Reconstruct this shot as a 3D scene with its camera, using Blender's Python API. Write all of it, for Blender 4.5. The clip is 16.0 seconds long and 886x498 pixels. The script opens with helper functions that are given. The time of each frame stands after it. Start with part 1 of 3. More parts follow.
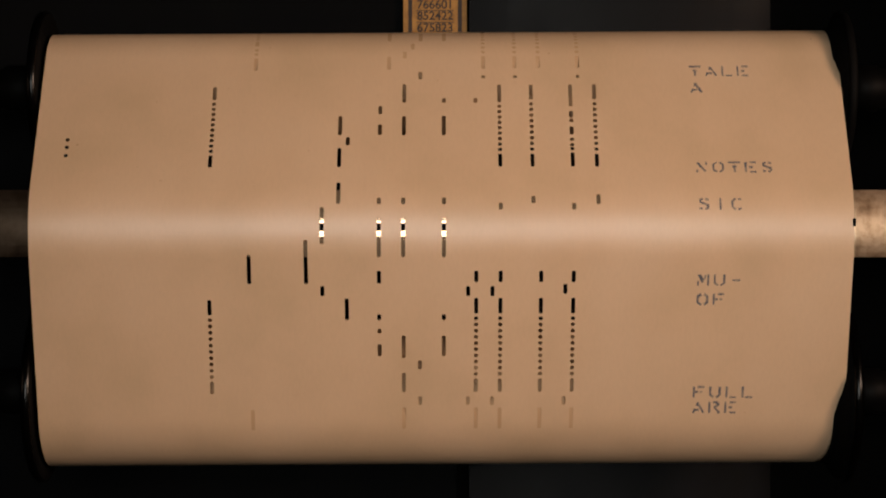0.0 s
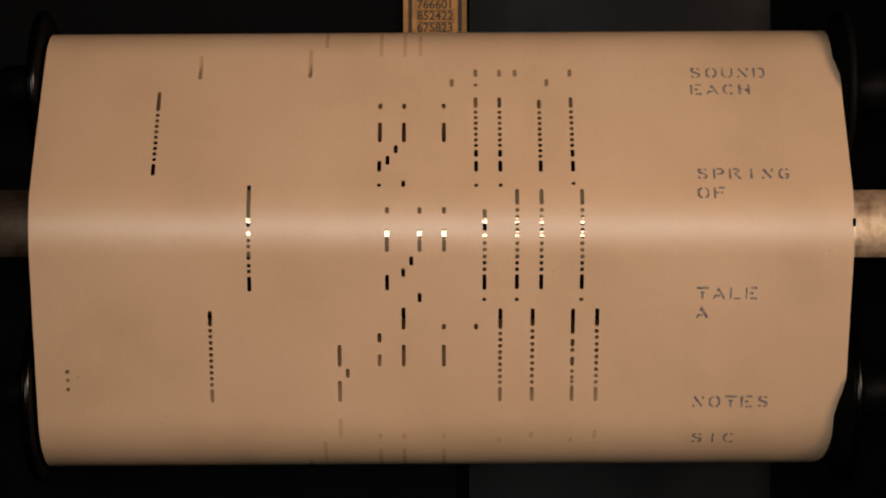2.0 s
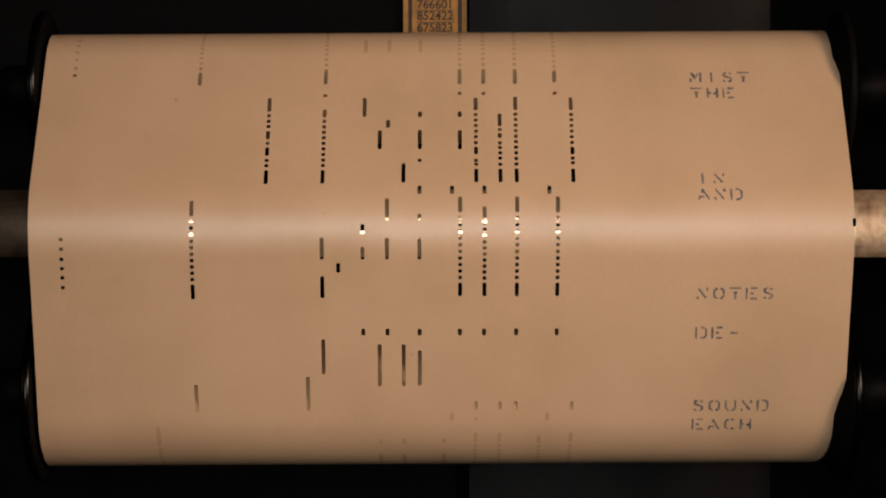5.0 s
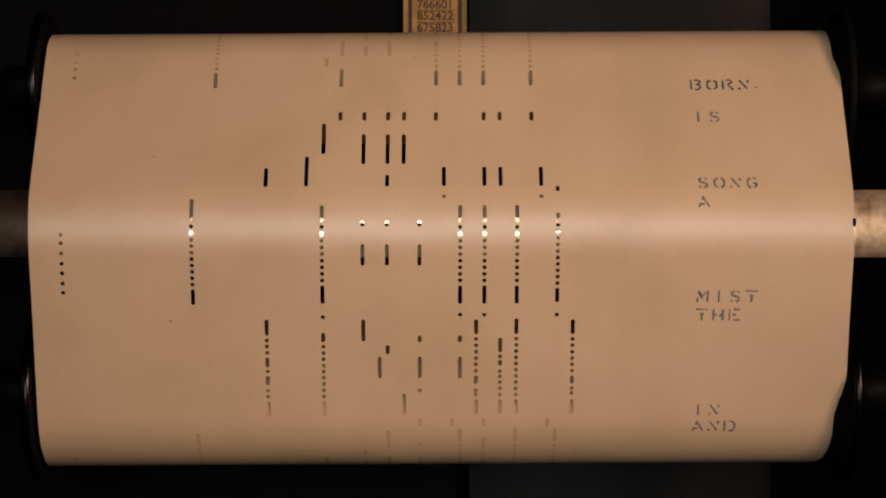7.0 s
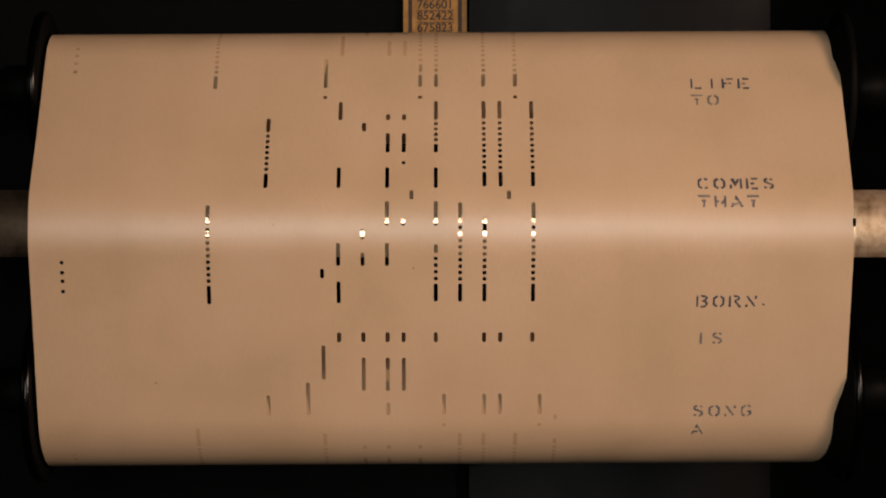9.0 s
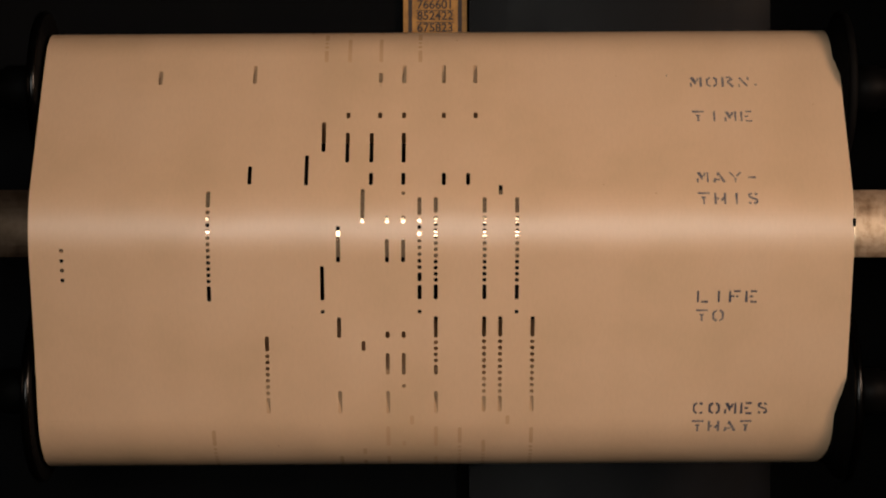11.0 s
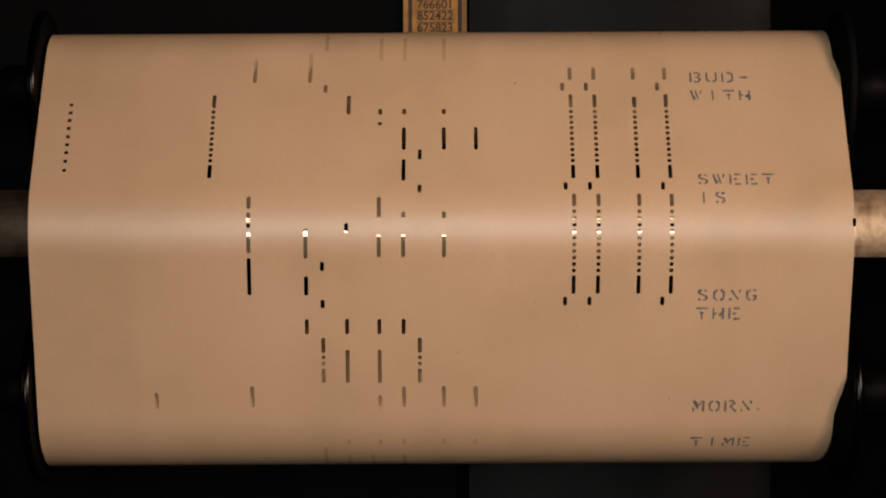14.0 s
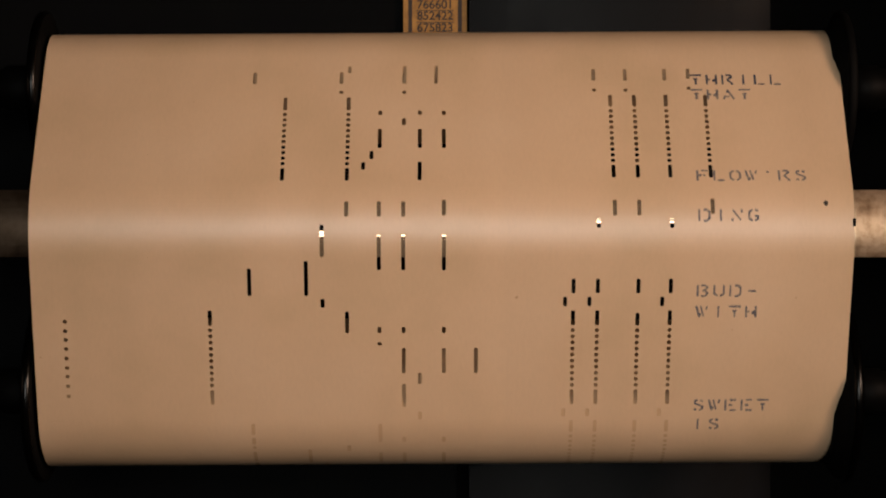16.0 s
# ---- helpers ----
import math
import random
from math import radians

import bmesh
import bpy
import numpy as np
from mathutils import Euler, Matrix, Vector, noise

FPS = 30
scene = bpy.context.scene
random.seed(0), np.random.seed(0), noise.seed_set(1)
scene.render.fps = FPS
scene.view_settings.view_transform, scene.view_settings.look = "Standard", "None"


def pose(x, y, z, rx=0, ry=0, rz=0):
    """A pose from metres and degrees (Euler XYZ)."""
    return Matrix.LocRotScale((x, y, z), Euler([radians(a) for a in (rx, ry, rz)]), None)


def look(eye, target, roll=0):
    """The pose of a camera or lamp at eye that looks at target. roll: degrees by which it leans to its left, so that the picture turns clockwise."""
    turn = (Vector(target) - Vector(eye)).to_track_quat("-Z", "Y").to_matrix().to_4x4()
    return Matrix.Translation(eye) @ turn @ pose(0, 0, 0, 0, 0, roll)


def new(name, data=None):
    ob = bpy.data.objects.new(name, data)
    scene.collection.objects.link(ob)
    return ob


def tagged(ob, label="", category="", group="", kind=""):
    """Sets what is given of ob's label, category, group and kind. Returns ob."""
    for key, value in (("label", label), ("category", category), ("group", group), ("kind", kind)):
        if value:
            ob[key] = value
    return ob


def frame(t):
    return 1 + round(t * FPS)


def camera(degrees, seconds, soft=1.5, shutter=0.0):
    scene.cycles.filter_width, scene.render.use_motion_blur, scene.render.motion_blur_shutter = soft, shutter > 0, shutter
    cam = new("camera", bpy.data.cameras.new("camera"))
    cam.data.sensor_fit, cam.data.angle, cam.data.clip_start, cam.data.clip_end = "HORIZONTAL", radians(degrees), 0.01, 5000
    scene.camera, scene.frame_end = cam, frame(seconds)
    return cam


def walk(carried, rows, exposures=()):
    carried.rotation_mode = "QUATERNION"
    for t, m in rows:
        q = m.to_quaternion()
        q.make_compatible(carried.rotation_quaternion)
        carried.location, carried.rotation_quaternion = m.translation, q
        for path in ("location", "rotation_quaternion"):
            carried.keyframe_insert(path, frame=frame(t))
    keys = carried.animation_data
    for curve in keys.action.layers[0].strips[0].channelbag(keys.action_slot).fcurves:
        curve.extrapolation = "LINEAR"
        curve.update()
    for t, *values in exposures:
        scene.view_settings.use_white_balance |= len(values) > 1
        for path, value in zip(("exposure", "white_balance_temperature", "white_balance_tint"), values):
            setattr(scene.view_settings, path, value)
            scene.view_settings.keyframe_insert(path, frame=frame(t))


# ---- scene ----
cam = camera(24.70, 16.0, soft=2.0, shutter=0.25)
H = 1.2  # height of the lens above the floor
walk(cam, [(0.0, look((0, -0.70, H), (0, 0, H))), (16.0, look((0, -0.70, H), (0, 0, H)))])

# ---------------------------------------------------------------- light
world = bpy.data.worlds.new("dim_room")
scene.world = world
world.use_nodes = True
world.node_tree.nodes["Background"].inputs[0].default_value = (1.0, 0.86, 0.7, 1)
world.node_tree.nodes["Background"].inputs[1].default_value = 0.004


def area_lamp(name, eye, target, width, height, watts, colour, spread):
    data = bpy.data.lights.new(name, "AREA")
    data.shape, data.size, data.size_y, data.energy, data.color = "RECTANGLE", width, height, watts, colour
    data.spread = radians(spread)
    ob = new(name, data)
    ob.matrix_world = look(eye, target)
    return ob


# unseen warm lamps added to light the sheet: a strong one beyond the right side board, a weak fill on the other side,
# and a wide one behind the camera that the bar mirrors
area_lamp("added_side_light", (0.74, -0.62, H + 0.16), (-0.02, 0, H + 0.008), 0.24, 0.24, 0.365, (1.0, 0.685, 0.505), 34)
area_lamp("added_side_light", (-1.10, -0.33, H + 0.10), (-0.02, 0, H + 0.008), 0.20, 0.26, 0.010, (1.0, 0.685, 0.505), 30)
area_lamp("added_front_light", (0.06, -0.95, H + 0.058), (0.07, 0, H + 0.010), 0.64, 0.31, 0.226, (1.0, 0.965, 0.89), 36)
scene.view_settings.exposure = 0.0


# ---------------------------------------------------------------- materials
class Mat:
    """A node material with a Principled shader and short ways to add nodes."""

    def __init__(self, name, base, rough=0.5, metal=0.0, spec=0.5):
        self.m = bpy.data.materials.new(name)
        self.m.use_nodes = True
        self.t = self.m.node_tree
        self.b = self.t.nodes["Principled BSDF"]
        self.out = self.t.nodes["Material Output"]
        self.b.inputs["Base Color"].default_value = (*base, 1)
        self.b.inputs["Roughness"].default_value = rough
        self.b.inputs["Metallic"].default_value = metal
        self.b.inputs["Specular IOR Level"].default_value = spec

    def node(self, kind, **values):
        n = self.t.nodes.new(kind)
        for k, v in values.items():
            n.inputs[k].default_value = v
        return n

    def link(self, a, b):
        self.t.links.new(a, b)

    def coord(self, which="Object"):
        return self.node("ShaderNodeTexCoord").outputs[which]

    def noise(self, vec, scale, detail=4.0, rough=0.55, stretch=None):
        if stretch:
            mp = self.node("ShaderNodeMapping")
            mp.inputs["Scale"].default_value = stretch
            self.link(vec, mp.inputs["Vector"])
            vec = mp.outputs["Vector"]
        n = self.node("ShaderNodeTexNoise", Scale=scale, Detail=detail, Roughness=rough)
        self.link(vec, n.inputs["Vector"])
        return n.outputs["Fac"]

    def ramp(self, fac, *stops):
        r = self.node("ShaderNodeValToRGB")
        els = r.color_ramp.elements
        while len(els) < len(stops):
            els.new(0.5)
        for e, (pos, col) in zip(els, stops):
            e.position, e.color = pos, (*col, 1)
        self.link(fac, r.inputs["Fac"])
        return r.outputs["Color"]

    def mix(self, a, b, fac, mode="MIX"):
        n = self.t.nodes.new("ShaderNodeMix")
        n.data_type, n.blend_type = "RGBA", mode
        if isinstance(fac, float):
            n.inputs[0].default_value = fac
        else:
            self.link(fac, n.inputs[0])
        self.link(a, n.inputs[6])
        self.link(b, n.inputs[7])
        return n.outputs[2]

    def bump(self, height, strength, distance, under=None):
        n = self.node("ShaderNodeBump", Strength=strength, Distance=distance)
        if under:
            self.link(under, n.inputs["Normal"])
        self.link(height, n.inputs["Height"])
        self.link(n.outputs["Normal"], self.b.inputs["Normal"])
        return n.outputs["Normal"]


def grey(v):
    return (v, v, v)


def paper_material():
    """Aged buff roll paper: fine fibres, faint blotches, lets some light through."""
    p = Mat("buff_paper", (0.6, 0.44, 0.29), 0.40, 0.0, 1.0)
    uv = p.coord("UV")
    blotch = p.ramp(p.noise(uv, 22, 3), (0.3, (0.60, 0.425, 0.262)), (0.5, (0.665, 0.468, 0.298)), (0.72, (0.69, 0.495, 0.325)))
    fibre = p.ramp(p.noise(uv, 900, 5, 0.7, (1.0, 0.35, 1.0)), (0.25, grey(0.93)), (0.6, grey(1.0)))
    col = p.mix(blotch, fibre, 0.7, "MULTIPLY")
    streak = p.ramp(p.noise(uv, 60, 2, 0.5, (1.0, 0.02, 1.0)), (0.35, grey(0.95)), (0.65, grey(1.0)))
    col = p.mix(col, streak, 0.6, "MULTIPLY")
    speck = p.ramp(p.noise(uv, 330, 1, 0.4), (0.15, (0.62, 0.47, 0.35)), (0.19, grey(1.0)))
    col = p.mix(col, speck, 0.8, "MULTIPLY")
    p.link(col, p.b.inputs["Base Color"])
    cockle = p.node("ShaderNodeBump", Strength=0.22, Distance=0.005)
    p.link(p.noise(uv, 18, 2, 0.5), cockle.inputs["Height"])
    nor = p.bump(p.noise(uv, 700, 4), 0.06, 0.0003, cockle.outputs["Normal"])
    tr = p.node("ShaderNodeBsdfTranslucent")
    amber = p.node("ShaderNodeRGB")
    amber.outputs[0].default_value = (0.92, 0.64, 0.40, 1)
    p.link(p.mix(fibre, amber.outputs[0], 1.0, "MULTIPLY"), tr.inputs["Color"])
    p.link(nor, tr.inputs["Normal"])
    mx = p.node("ShaderNodeMixShader", Fac=0.045)
    p.link(p.b.outputs[0], mx.inputs[1])
    p.link(tr.outputs[0], mx.inputs[2])
    p.link(mx.outputs[0], p.out.inputs["Surface"])
    return p.m


def wound_material():
    """The outer face of the wound layers."""
    p = Mat("wound_paper", (0.6, 0.42, 0.26), 0.7, 0.0, 0.2)
    c = p.coord()
    p.link(p.ramp(p.noise(c, 40, 4), (0.3, (0.50, 0.325, 0.19)), (0.7, (0.57, 0.38, 0.23))), p.b.inputs["Base Color"])
    p.bump(p.noise(c, 600, 3), 0.1, 0.0003)
    return p.m


def bar_material():
    """Worn brass: rubbed bright under the sheet, brown with tarnish at the bare ends; the left end's shade is painted
    in.
    """
    p = Mat("worn_brass", (0.6, 0.5, 0.36), 0.25, 0.85)
    c = p.coord()
    sep = p.node("ShaderNodeSeparateXYZ")
    p.link(c, sep.inputs[0])
    blot = p.noise(c, 120, 5, 0.62)
    tarn_and_shade = p.ramp(blot, (0.28, (0.16, 0.095, 0.055)), (0.44, (0.31, 0.205, 0.125)), (0.58, (0.46, 0.325, 0.215)), (0.74, (0.27, 0.18, 0.115)))
    rub = p.ramp(p.noise(c, 240, 5, 0.6), (0.3, (0.82, 0.61, 0.40)), (0.6, (0.92, 0.72, 0.50)))
    away = p.node("ShaderNodeMath")
    away.operation = "ABSOLUTE"
    p.link(sep.outputs["X"], away.inputs[0])
    bare = p.node("ShaderNodeMapRange")
    for k, v in (("From Min", 0.1415), ("From Max", 0.1432)):
        bare.inputs[k].default_value = v
    p.link(away.outputs[0], bare.inputs["Value"])
    # the left end gets less light: darkened here in its colour
    left_end_shade = p.ramp(sep.outputs["X"], (0.0, grey(0.11)), (0.15, grey(1.0)))
    tarn_and_shade = p.mix(tarn_and_shade, left_end_shade, 1.0, "MULTIPLY")
    p.link(p.mix(rub, tarn_and_shade, bare.outputs[0]), p.b.inputs["Base Color"])
    ro = p.node("ShaderNodeMapRange")
    for k, v in (("From Min", 0.0), ("From Max", 1.0), ("To Min", 0.10), ("To Max", 0.42)):
        ro.inputs[k].default_value = v
    p.link(bare.outputs[0], ro.inputs["Value"])
    p.link(ro.outputs[0], p.b.inputs["Roughness"])
    p.bump(p.noise(c, 420, 4), 0.08, 0.0003)
    return p.m


def black_material(name, base, rough, scale=60, spec=0.5, tint=(1.3, 1.2, 1.15)):
    p = Mat(name, grey(base), rough, 0.0, spec)
    c = p.coord()
    n = p.noise(c, scale, 4)
    p.link(p.ramp(n, (0.3, grey(base * 0.7)), (0.7, tuple(base * v for v in tint))), p.b.inputs["Base Color"])
    p.link(p.ramp(n, (0.3, grey(rough * 0.85)), (0.7, grey(min(1, rough * 1.2)))), p.b.inputs["Roughness"])
    p.bump(p.noise(c, scale * 8, 3), 0.08, 0.0004)
    return p.m


def metal_material(name, base, rough, scale=200):
    p = Mat(name, base, rough, 0.6)
    c = p.coord()
    n = p.noise(c, scale, 5, 0.6)
    dark = tuple(v * 0.62 for v in base)
    p.link(p.ramp(n, (0.3, dark), (0.65, base)), p.b.inputs["Base Color"])
    p.bump(p.noise(c, scale * 3, 3), 0.1, 0.0003)
    return p.m


def plain_material(name, base, rough=0.8, scale=30):
    p = Mat(name, base, rough)
    n = p.noise(p.coord(), scale, 4)
    p.link(p.ramp(n, (0.3, tuple(v * 0.8 for v in base)), (0.7, base)), p.b.inputs["Base Color"])
    return p.m


def ink_material(name, fade):
    p = Mat(name, (0.1, 0.11, 0.13), 0.7, 0.0, 0.2)
    n = p.noise(p.coord(), 520, 5, 0.75)
    p.link(p.ramp(n, (fade - 0.18, (0.065, 0.065, 0.088)), (fade, (0.13, 0.122, 0.14)), (fade + 0.16, (0.33, 0.27, 0.22))), p.b.inputs["Base Color"])
    return p.m


PAPER, WOUND, BRASS = paper_material(), wound_material(), bar_material()
BOX_BLACK = black_material("black_stained_wood", 0.0024, 0.7, spec=0.02)
# two paler tones stand for light falling on the back board
LIT_BOARD_GREY = black_material("lit_board_grey", 0.0045, 0.42, spec=0.09, tint=(1.1, 1.25, 1.6))
FAINT_LIT_BLACK = black_material("faintly_lit_board_black", 0.0026, 0.6, spec=0.04, tint=(1.1, 1.25, 1.6))
FLANGE_DULL = black_material("dull_black_enamel", 0.003, 0.6, spec=0.05)
FLANGE_BLACK = black_material("black_lacquer", 0.0008, 0.18, spec=0.20)
# shade inside the bar's openings, put into a near-black colour
PIT = black_material("port_shade_black", 0.003, 0.9, spec=0.1)
STEEL = black_material("blackened_steel", 0.002, 0.55, spec=0.06)
LABEL_BRASS = metal_material("lacquered_brass", (0.36, 0.17, 0.042), 0.5)
LABEL_DARK = plain_material("etched_black", (0.030, 0.014, 0.008), 0.6)
GRIME = plain_material("oily_grime", (0.02, 0.014, 0.009), 0.7, 300)
INK, FRESH_INK = ink_material("faded_ink", 0.46), ink_material("dark_ink", 0.74)
ROOM = plain_material("dim_plaster", (0.10, 0.09, 0.08), 0.9, 4)


# ---------------------------------------------------------------- helpers for meshes
def mesh_of(name, bm, material, smooth=False):
    me = bpy.data.meshes.new(name)
    bm.to_mesh(me)
    bm.free()
    me.materials.append(material)
    if smooth:
        for f in me.polygons:
            f.use_smooth = True
    return me


def part(name, bm, material, parent=None, label="", at=None, smooth=False):
    ob = new(name, mesh_of(name, bm, material, smooth))
    if parent:
        ob.parent = parent
    if at is not None:
        ob.matrix_basis = at
    return tagged(ob, label)


def box(w, d, h, centre=(0, 0, 0), bevel=0.0):
    bm = bmesh.new()
    bmesh.ops.create_cube(bm, size=1, matrix=Matrix.Translation(centre) @ Matrix.Diagonal((w, d, h, 1)))
    if bevel:
        bmesh.ops.bevel(bm, geom=bm.edges[:], offset=bevel, segments=2, profile=0.6, affect="EDGES")
    return bm


def lathe(profile, steps=72):
    """Turns a closed outline of (x, radius) about the x axis."""
    bm = bmesh.new()
    rings = []
    for i in range(steps):
        a = 2 * math.pi * i / steps
        rings.append([bm.verts.new((x, r * math.cos(a), r * math.sin(a))) for x, r in profile])
    for i in range(steps):
        p, q = rings[i], rings[(i + 1) % steps]
        for j in range(len(profile)):
            k = (j + 1) % len(profile)
            bm.faces.new((p[j], p[k], q[k], q[j]))
    bmesh.ops.recalc_face_normals(bm, faces=bm.faces[:])
    return bm


# ---------------------------------------------------------------- the paper's way
D0, MM = 0.70, 0.001
R_BAR, A_MID, A_UP, A_LOW = 0.0340, 0.0273, 0.5067, 0.2984  # curve of the bar; slope of the paper at bar's middle, above and below it
S_UP, S_LOW = -(A_UP - A_MID) * R_BAR, (A_MID + A_LOW) * R_BAR
L_UP, L_LOW = 0.0532, 0.0592   # free lengths from bar to the two rolls
R_TOP, R_BOT = 0.0212, 0.0259  # radii of the rolls
PIVOT_TOP, PIVOT_BOT = 0.11, 0.14  # where along the rolls they have those radii
Z_BAR = H + 0.00762


def on_bar(s):
    a = A_MID - s / R_BAR
    return Z_BAR + R_BAR * (math.sin(a) - math.sin(A_MID)), R_BAR * (math.cos(A_MID) - math.cos(a)), a


def wound(radius, run):
    """Radius after a run of paper onto a roll: sinking layer by layer."""
    turns = run / (2 * math.pi * radius)
    return radius - 0.0004 * turns


def path_at(s):
    """Height, depth and slope of the paper, s metres past the middle of the bar."""
    c = min(max(s, S_UP), S_LOW)
    z, d, a = on_bar(c)
    e = s - c
    if e < 0:
        f = min(-e, L_UP)
        z, d = z + f * math.cos(A_UP), d + f * math.sin(A_UP)
        run = -e - f
        if run > 0:
            a = A_UP + run / R_TOP
            r = wound(R_TOP, run)
            z += r * math.sin(a) - R_TOP * math.sin(A_UP)
            d += R_TOP * math.cos(A_UP) - r * math.cos(a)
    elif e > 0:
        f = min(e, L_LOW)
        z, d = z - f * math.cos(A_LOW), d + f * math.sin(A_LOW)
        run = e - f
        if run > 0:
            a = -A_LOW - run / R_BOT
            r = wound(R_BOT, run)
            z += r * math.sin(a) + R_BOT * math.sin(A_LOW)
            d += R_BOT * math.cos(A_LOW) - r * math.cos(a)
    return z, d, a


# millimetres of paper past the bar, every half second: the motor drifts and slows a little
RUN = [0.0, 21.3, 43.0, 64.9, 86.6, 108.3, 129.7, 150.5, 171.4, 192.7, 214.3, 235.9, 257.4, 278.6, 299.4, 320.3, 341.5, 362.4, 383.1, 403.7, 424.2, 444.8, 465.5, 486.2, 506.9, 527.2, 547.9, 568.8, 589.5, 610.4, 631.2, 651.9, 672.5]


def run_at(t):
    """Metres of paper that have passed the bar t seconds after the start."""
    i = min(int(t * 2 + 1e-6), len(RUN) - 2)
    f = t * 2 - i
    p1, p2 = RUN[i], RUN[i + 1]
    p0 = RUN[i - 1] if i > 0 else 2 * p1 - p2
    p3 = RUN[i + 2] if i + 2 < len(RUN) else 2 * p2 - p1
    return (p1 + 0.5 * f * (p2 - p0 + f * (2 * p0 - 5 * p1 + 4 * p2 - p3 + f * (3 * (p1 - p2) + p3 - p0)))) * MM


LEAN_TOP, LEAN_BOT = 0.0056, 0.0052  # the rolls get a little thicker towards one end, to fit their outlines in the camera's view: taper, radians


def taper_at(s):
    """How one edge of the sheet stands out from the other: not at all on the bar, by the roll's taper on a roll."""
    if s < 0:
        share, angle, pivot = min(1.0, max(0.0, (S_UP - s) / L_UP)), -LEAN_TOP, PIVOT_TOP
    else:
        share, angle, pivot = min(1.0, max(0.0, (s - S_LOW) / L_LOW)), LEAN_BOT, PIVOT_BOT
    return Matrix.Translation((pivot, 0, 0)) @ Matrix.Rotation(angle * share, 4, "Y") @ Matrix.Translation((-pivot, 0, 0))


def lie(s, lift=0.0):
    """Pose of a piece of paper at s: its z looks out of the sheet, its y up the sheet."""
    z, d, a = path_at(s)
    return Matrix.Translation((0, d - lift * math.cos(a), z + lift * math.sin(a))) @ Matrix.Rotation(math.pi / 2 - a, 4, "X") @ taper_at(s)


def axis_of(s, radius, a):
    z, d, _ = path_at(s)
    return d + radius * math.cos(a), z - radius * math.sin(a)


TOP_AXIS = axis_of(S_UP - L_UP, R_TOP, A_UP)
BOT_AXIS = axis_of(S_LOW + L_LOW, R_BOT, -A_LOW)


# ---------------------------------------------------------------- room and spool box
def slab(name, w, d, h, at, material, label="", category=""):
    ob = part(name, box(w, d, h), material, at=pose(*at))
    return tagged(ob, label, category, kind="structure")


slab("floor", 2.6, 2.2, 0.1, (0, -0.45, -0.05), ROOM, "dark floor of the dim room", "floor")
slab("ceiling", 2.6, 2.2, 0.1, (0, -0.45, 2.25), ROOM, "dim plaster ceiling of the room", "ceiling")
slab("wall_north", 2.6, 0.1, 2.2, (0, 0.60, 1.1), ROOM, "dim plaster wall behind the piano", "wall")
slab("wall_south", 2.6, 0.1, 2.2, (0, -1.50, 1.1), ROOM, "dim plaster wall of the room", "wall")
slab("wall_east", 0.1, 2.0, 2.2, (1.25, -0.45, 1.1), ROOM, "dim plaster wall of the room", "wall")
slab("wall_west", 0.1, 2.0, 2.2, (-1.25, -0.45, 1.1), ROOM, "dim plaster wall of the room", "wall")

W_IN, BACK = 0.230, 0.135  # half width and depth of the box inside


def spool_box():
    base = tagged(new("spool_box"), "black-stained wooden spool box of a player piano", "spool box")
    base.matrix_basis = pose(0, 0, 0)
    lo, hi = H - 0.16, H + 0.17
    part("back_board", box(2 * W_IN + 0.036, 0.014, hi - lo, (0, BACK + 0.007, (lo + hi) / 2), 0.001), BOX_BLACK, base)
    for side in (-1, 1):
        part("side_board", box(0.018, BACK - 0.03, hi - lo, (side * (W_IN + 0.009), (BACK + 0.03) / 2, (lo + hi) / 2), 0.001), BOX_BLACK, base)
    part("bottom_board", box(2 * W_IN + 0.036, BACK + 0.044, 0.018, (0, (BACK - 0.016) / 2, lo - 0.0095), 0.001), BOX_BLACK, base)
    part("top_board", box(2 * W_IN + 0.036, BACK + 0.044, 0.018, (0, (BACK - 0.016) / 2, hi + 0.0095), 0.001), BOX_BLACK, base)
    # added panel: faint light on the board's left put into a paler black
    part("faint_lit_panel", box(W_IN + 0.006, 0.004, hi - lo - 0.006, ((0.006 - W_IN) / 2, BACK - 0.0022, (lo + hi) / 2), 0.0006), FAINT_LIT_BLACK, base, "black panel standing in for the faintly lit left of the back board")
    part("cabinet", box(1.2, 0.32, lo - 0.02, (0, 0.14, (lo - 0.02) / 2), 0.004), BOX_BLACK, base)
    return base


spool_box()


# ---------------------------------------------------------------- tracker bar
PITCH, X_MID = 2.822 * MM, 0.3 * MM
PORT_W, PORT_H = 1.4 * MM, 2.1 * MM


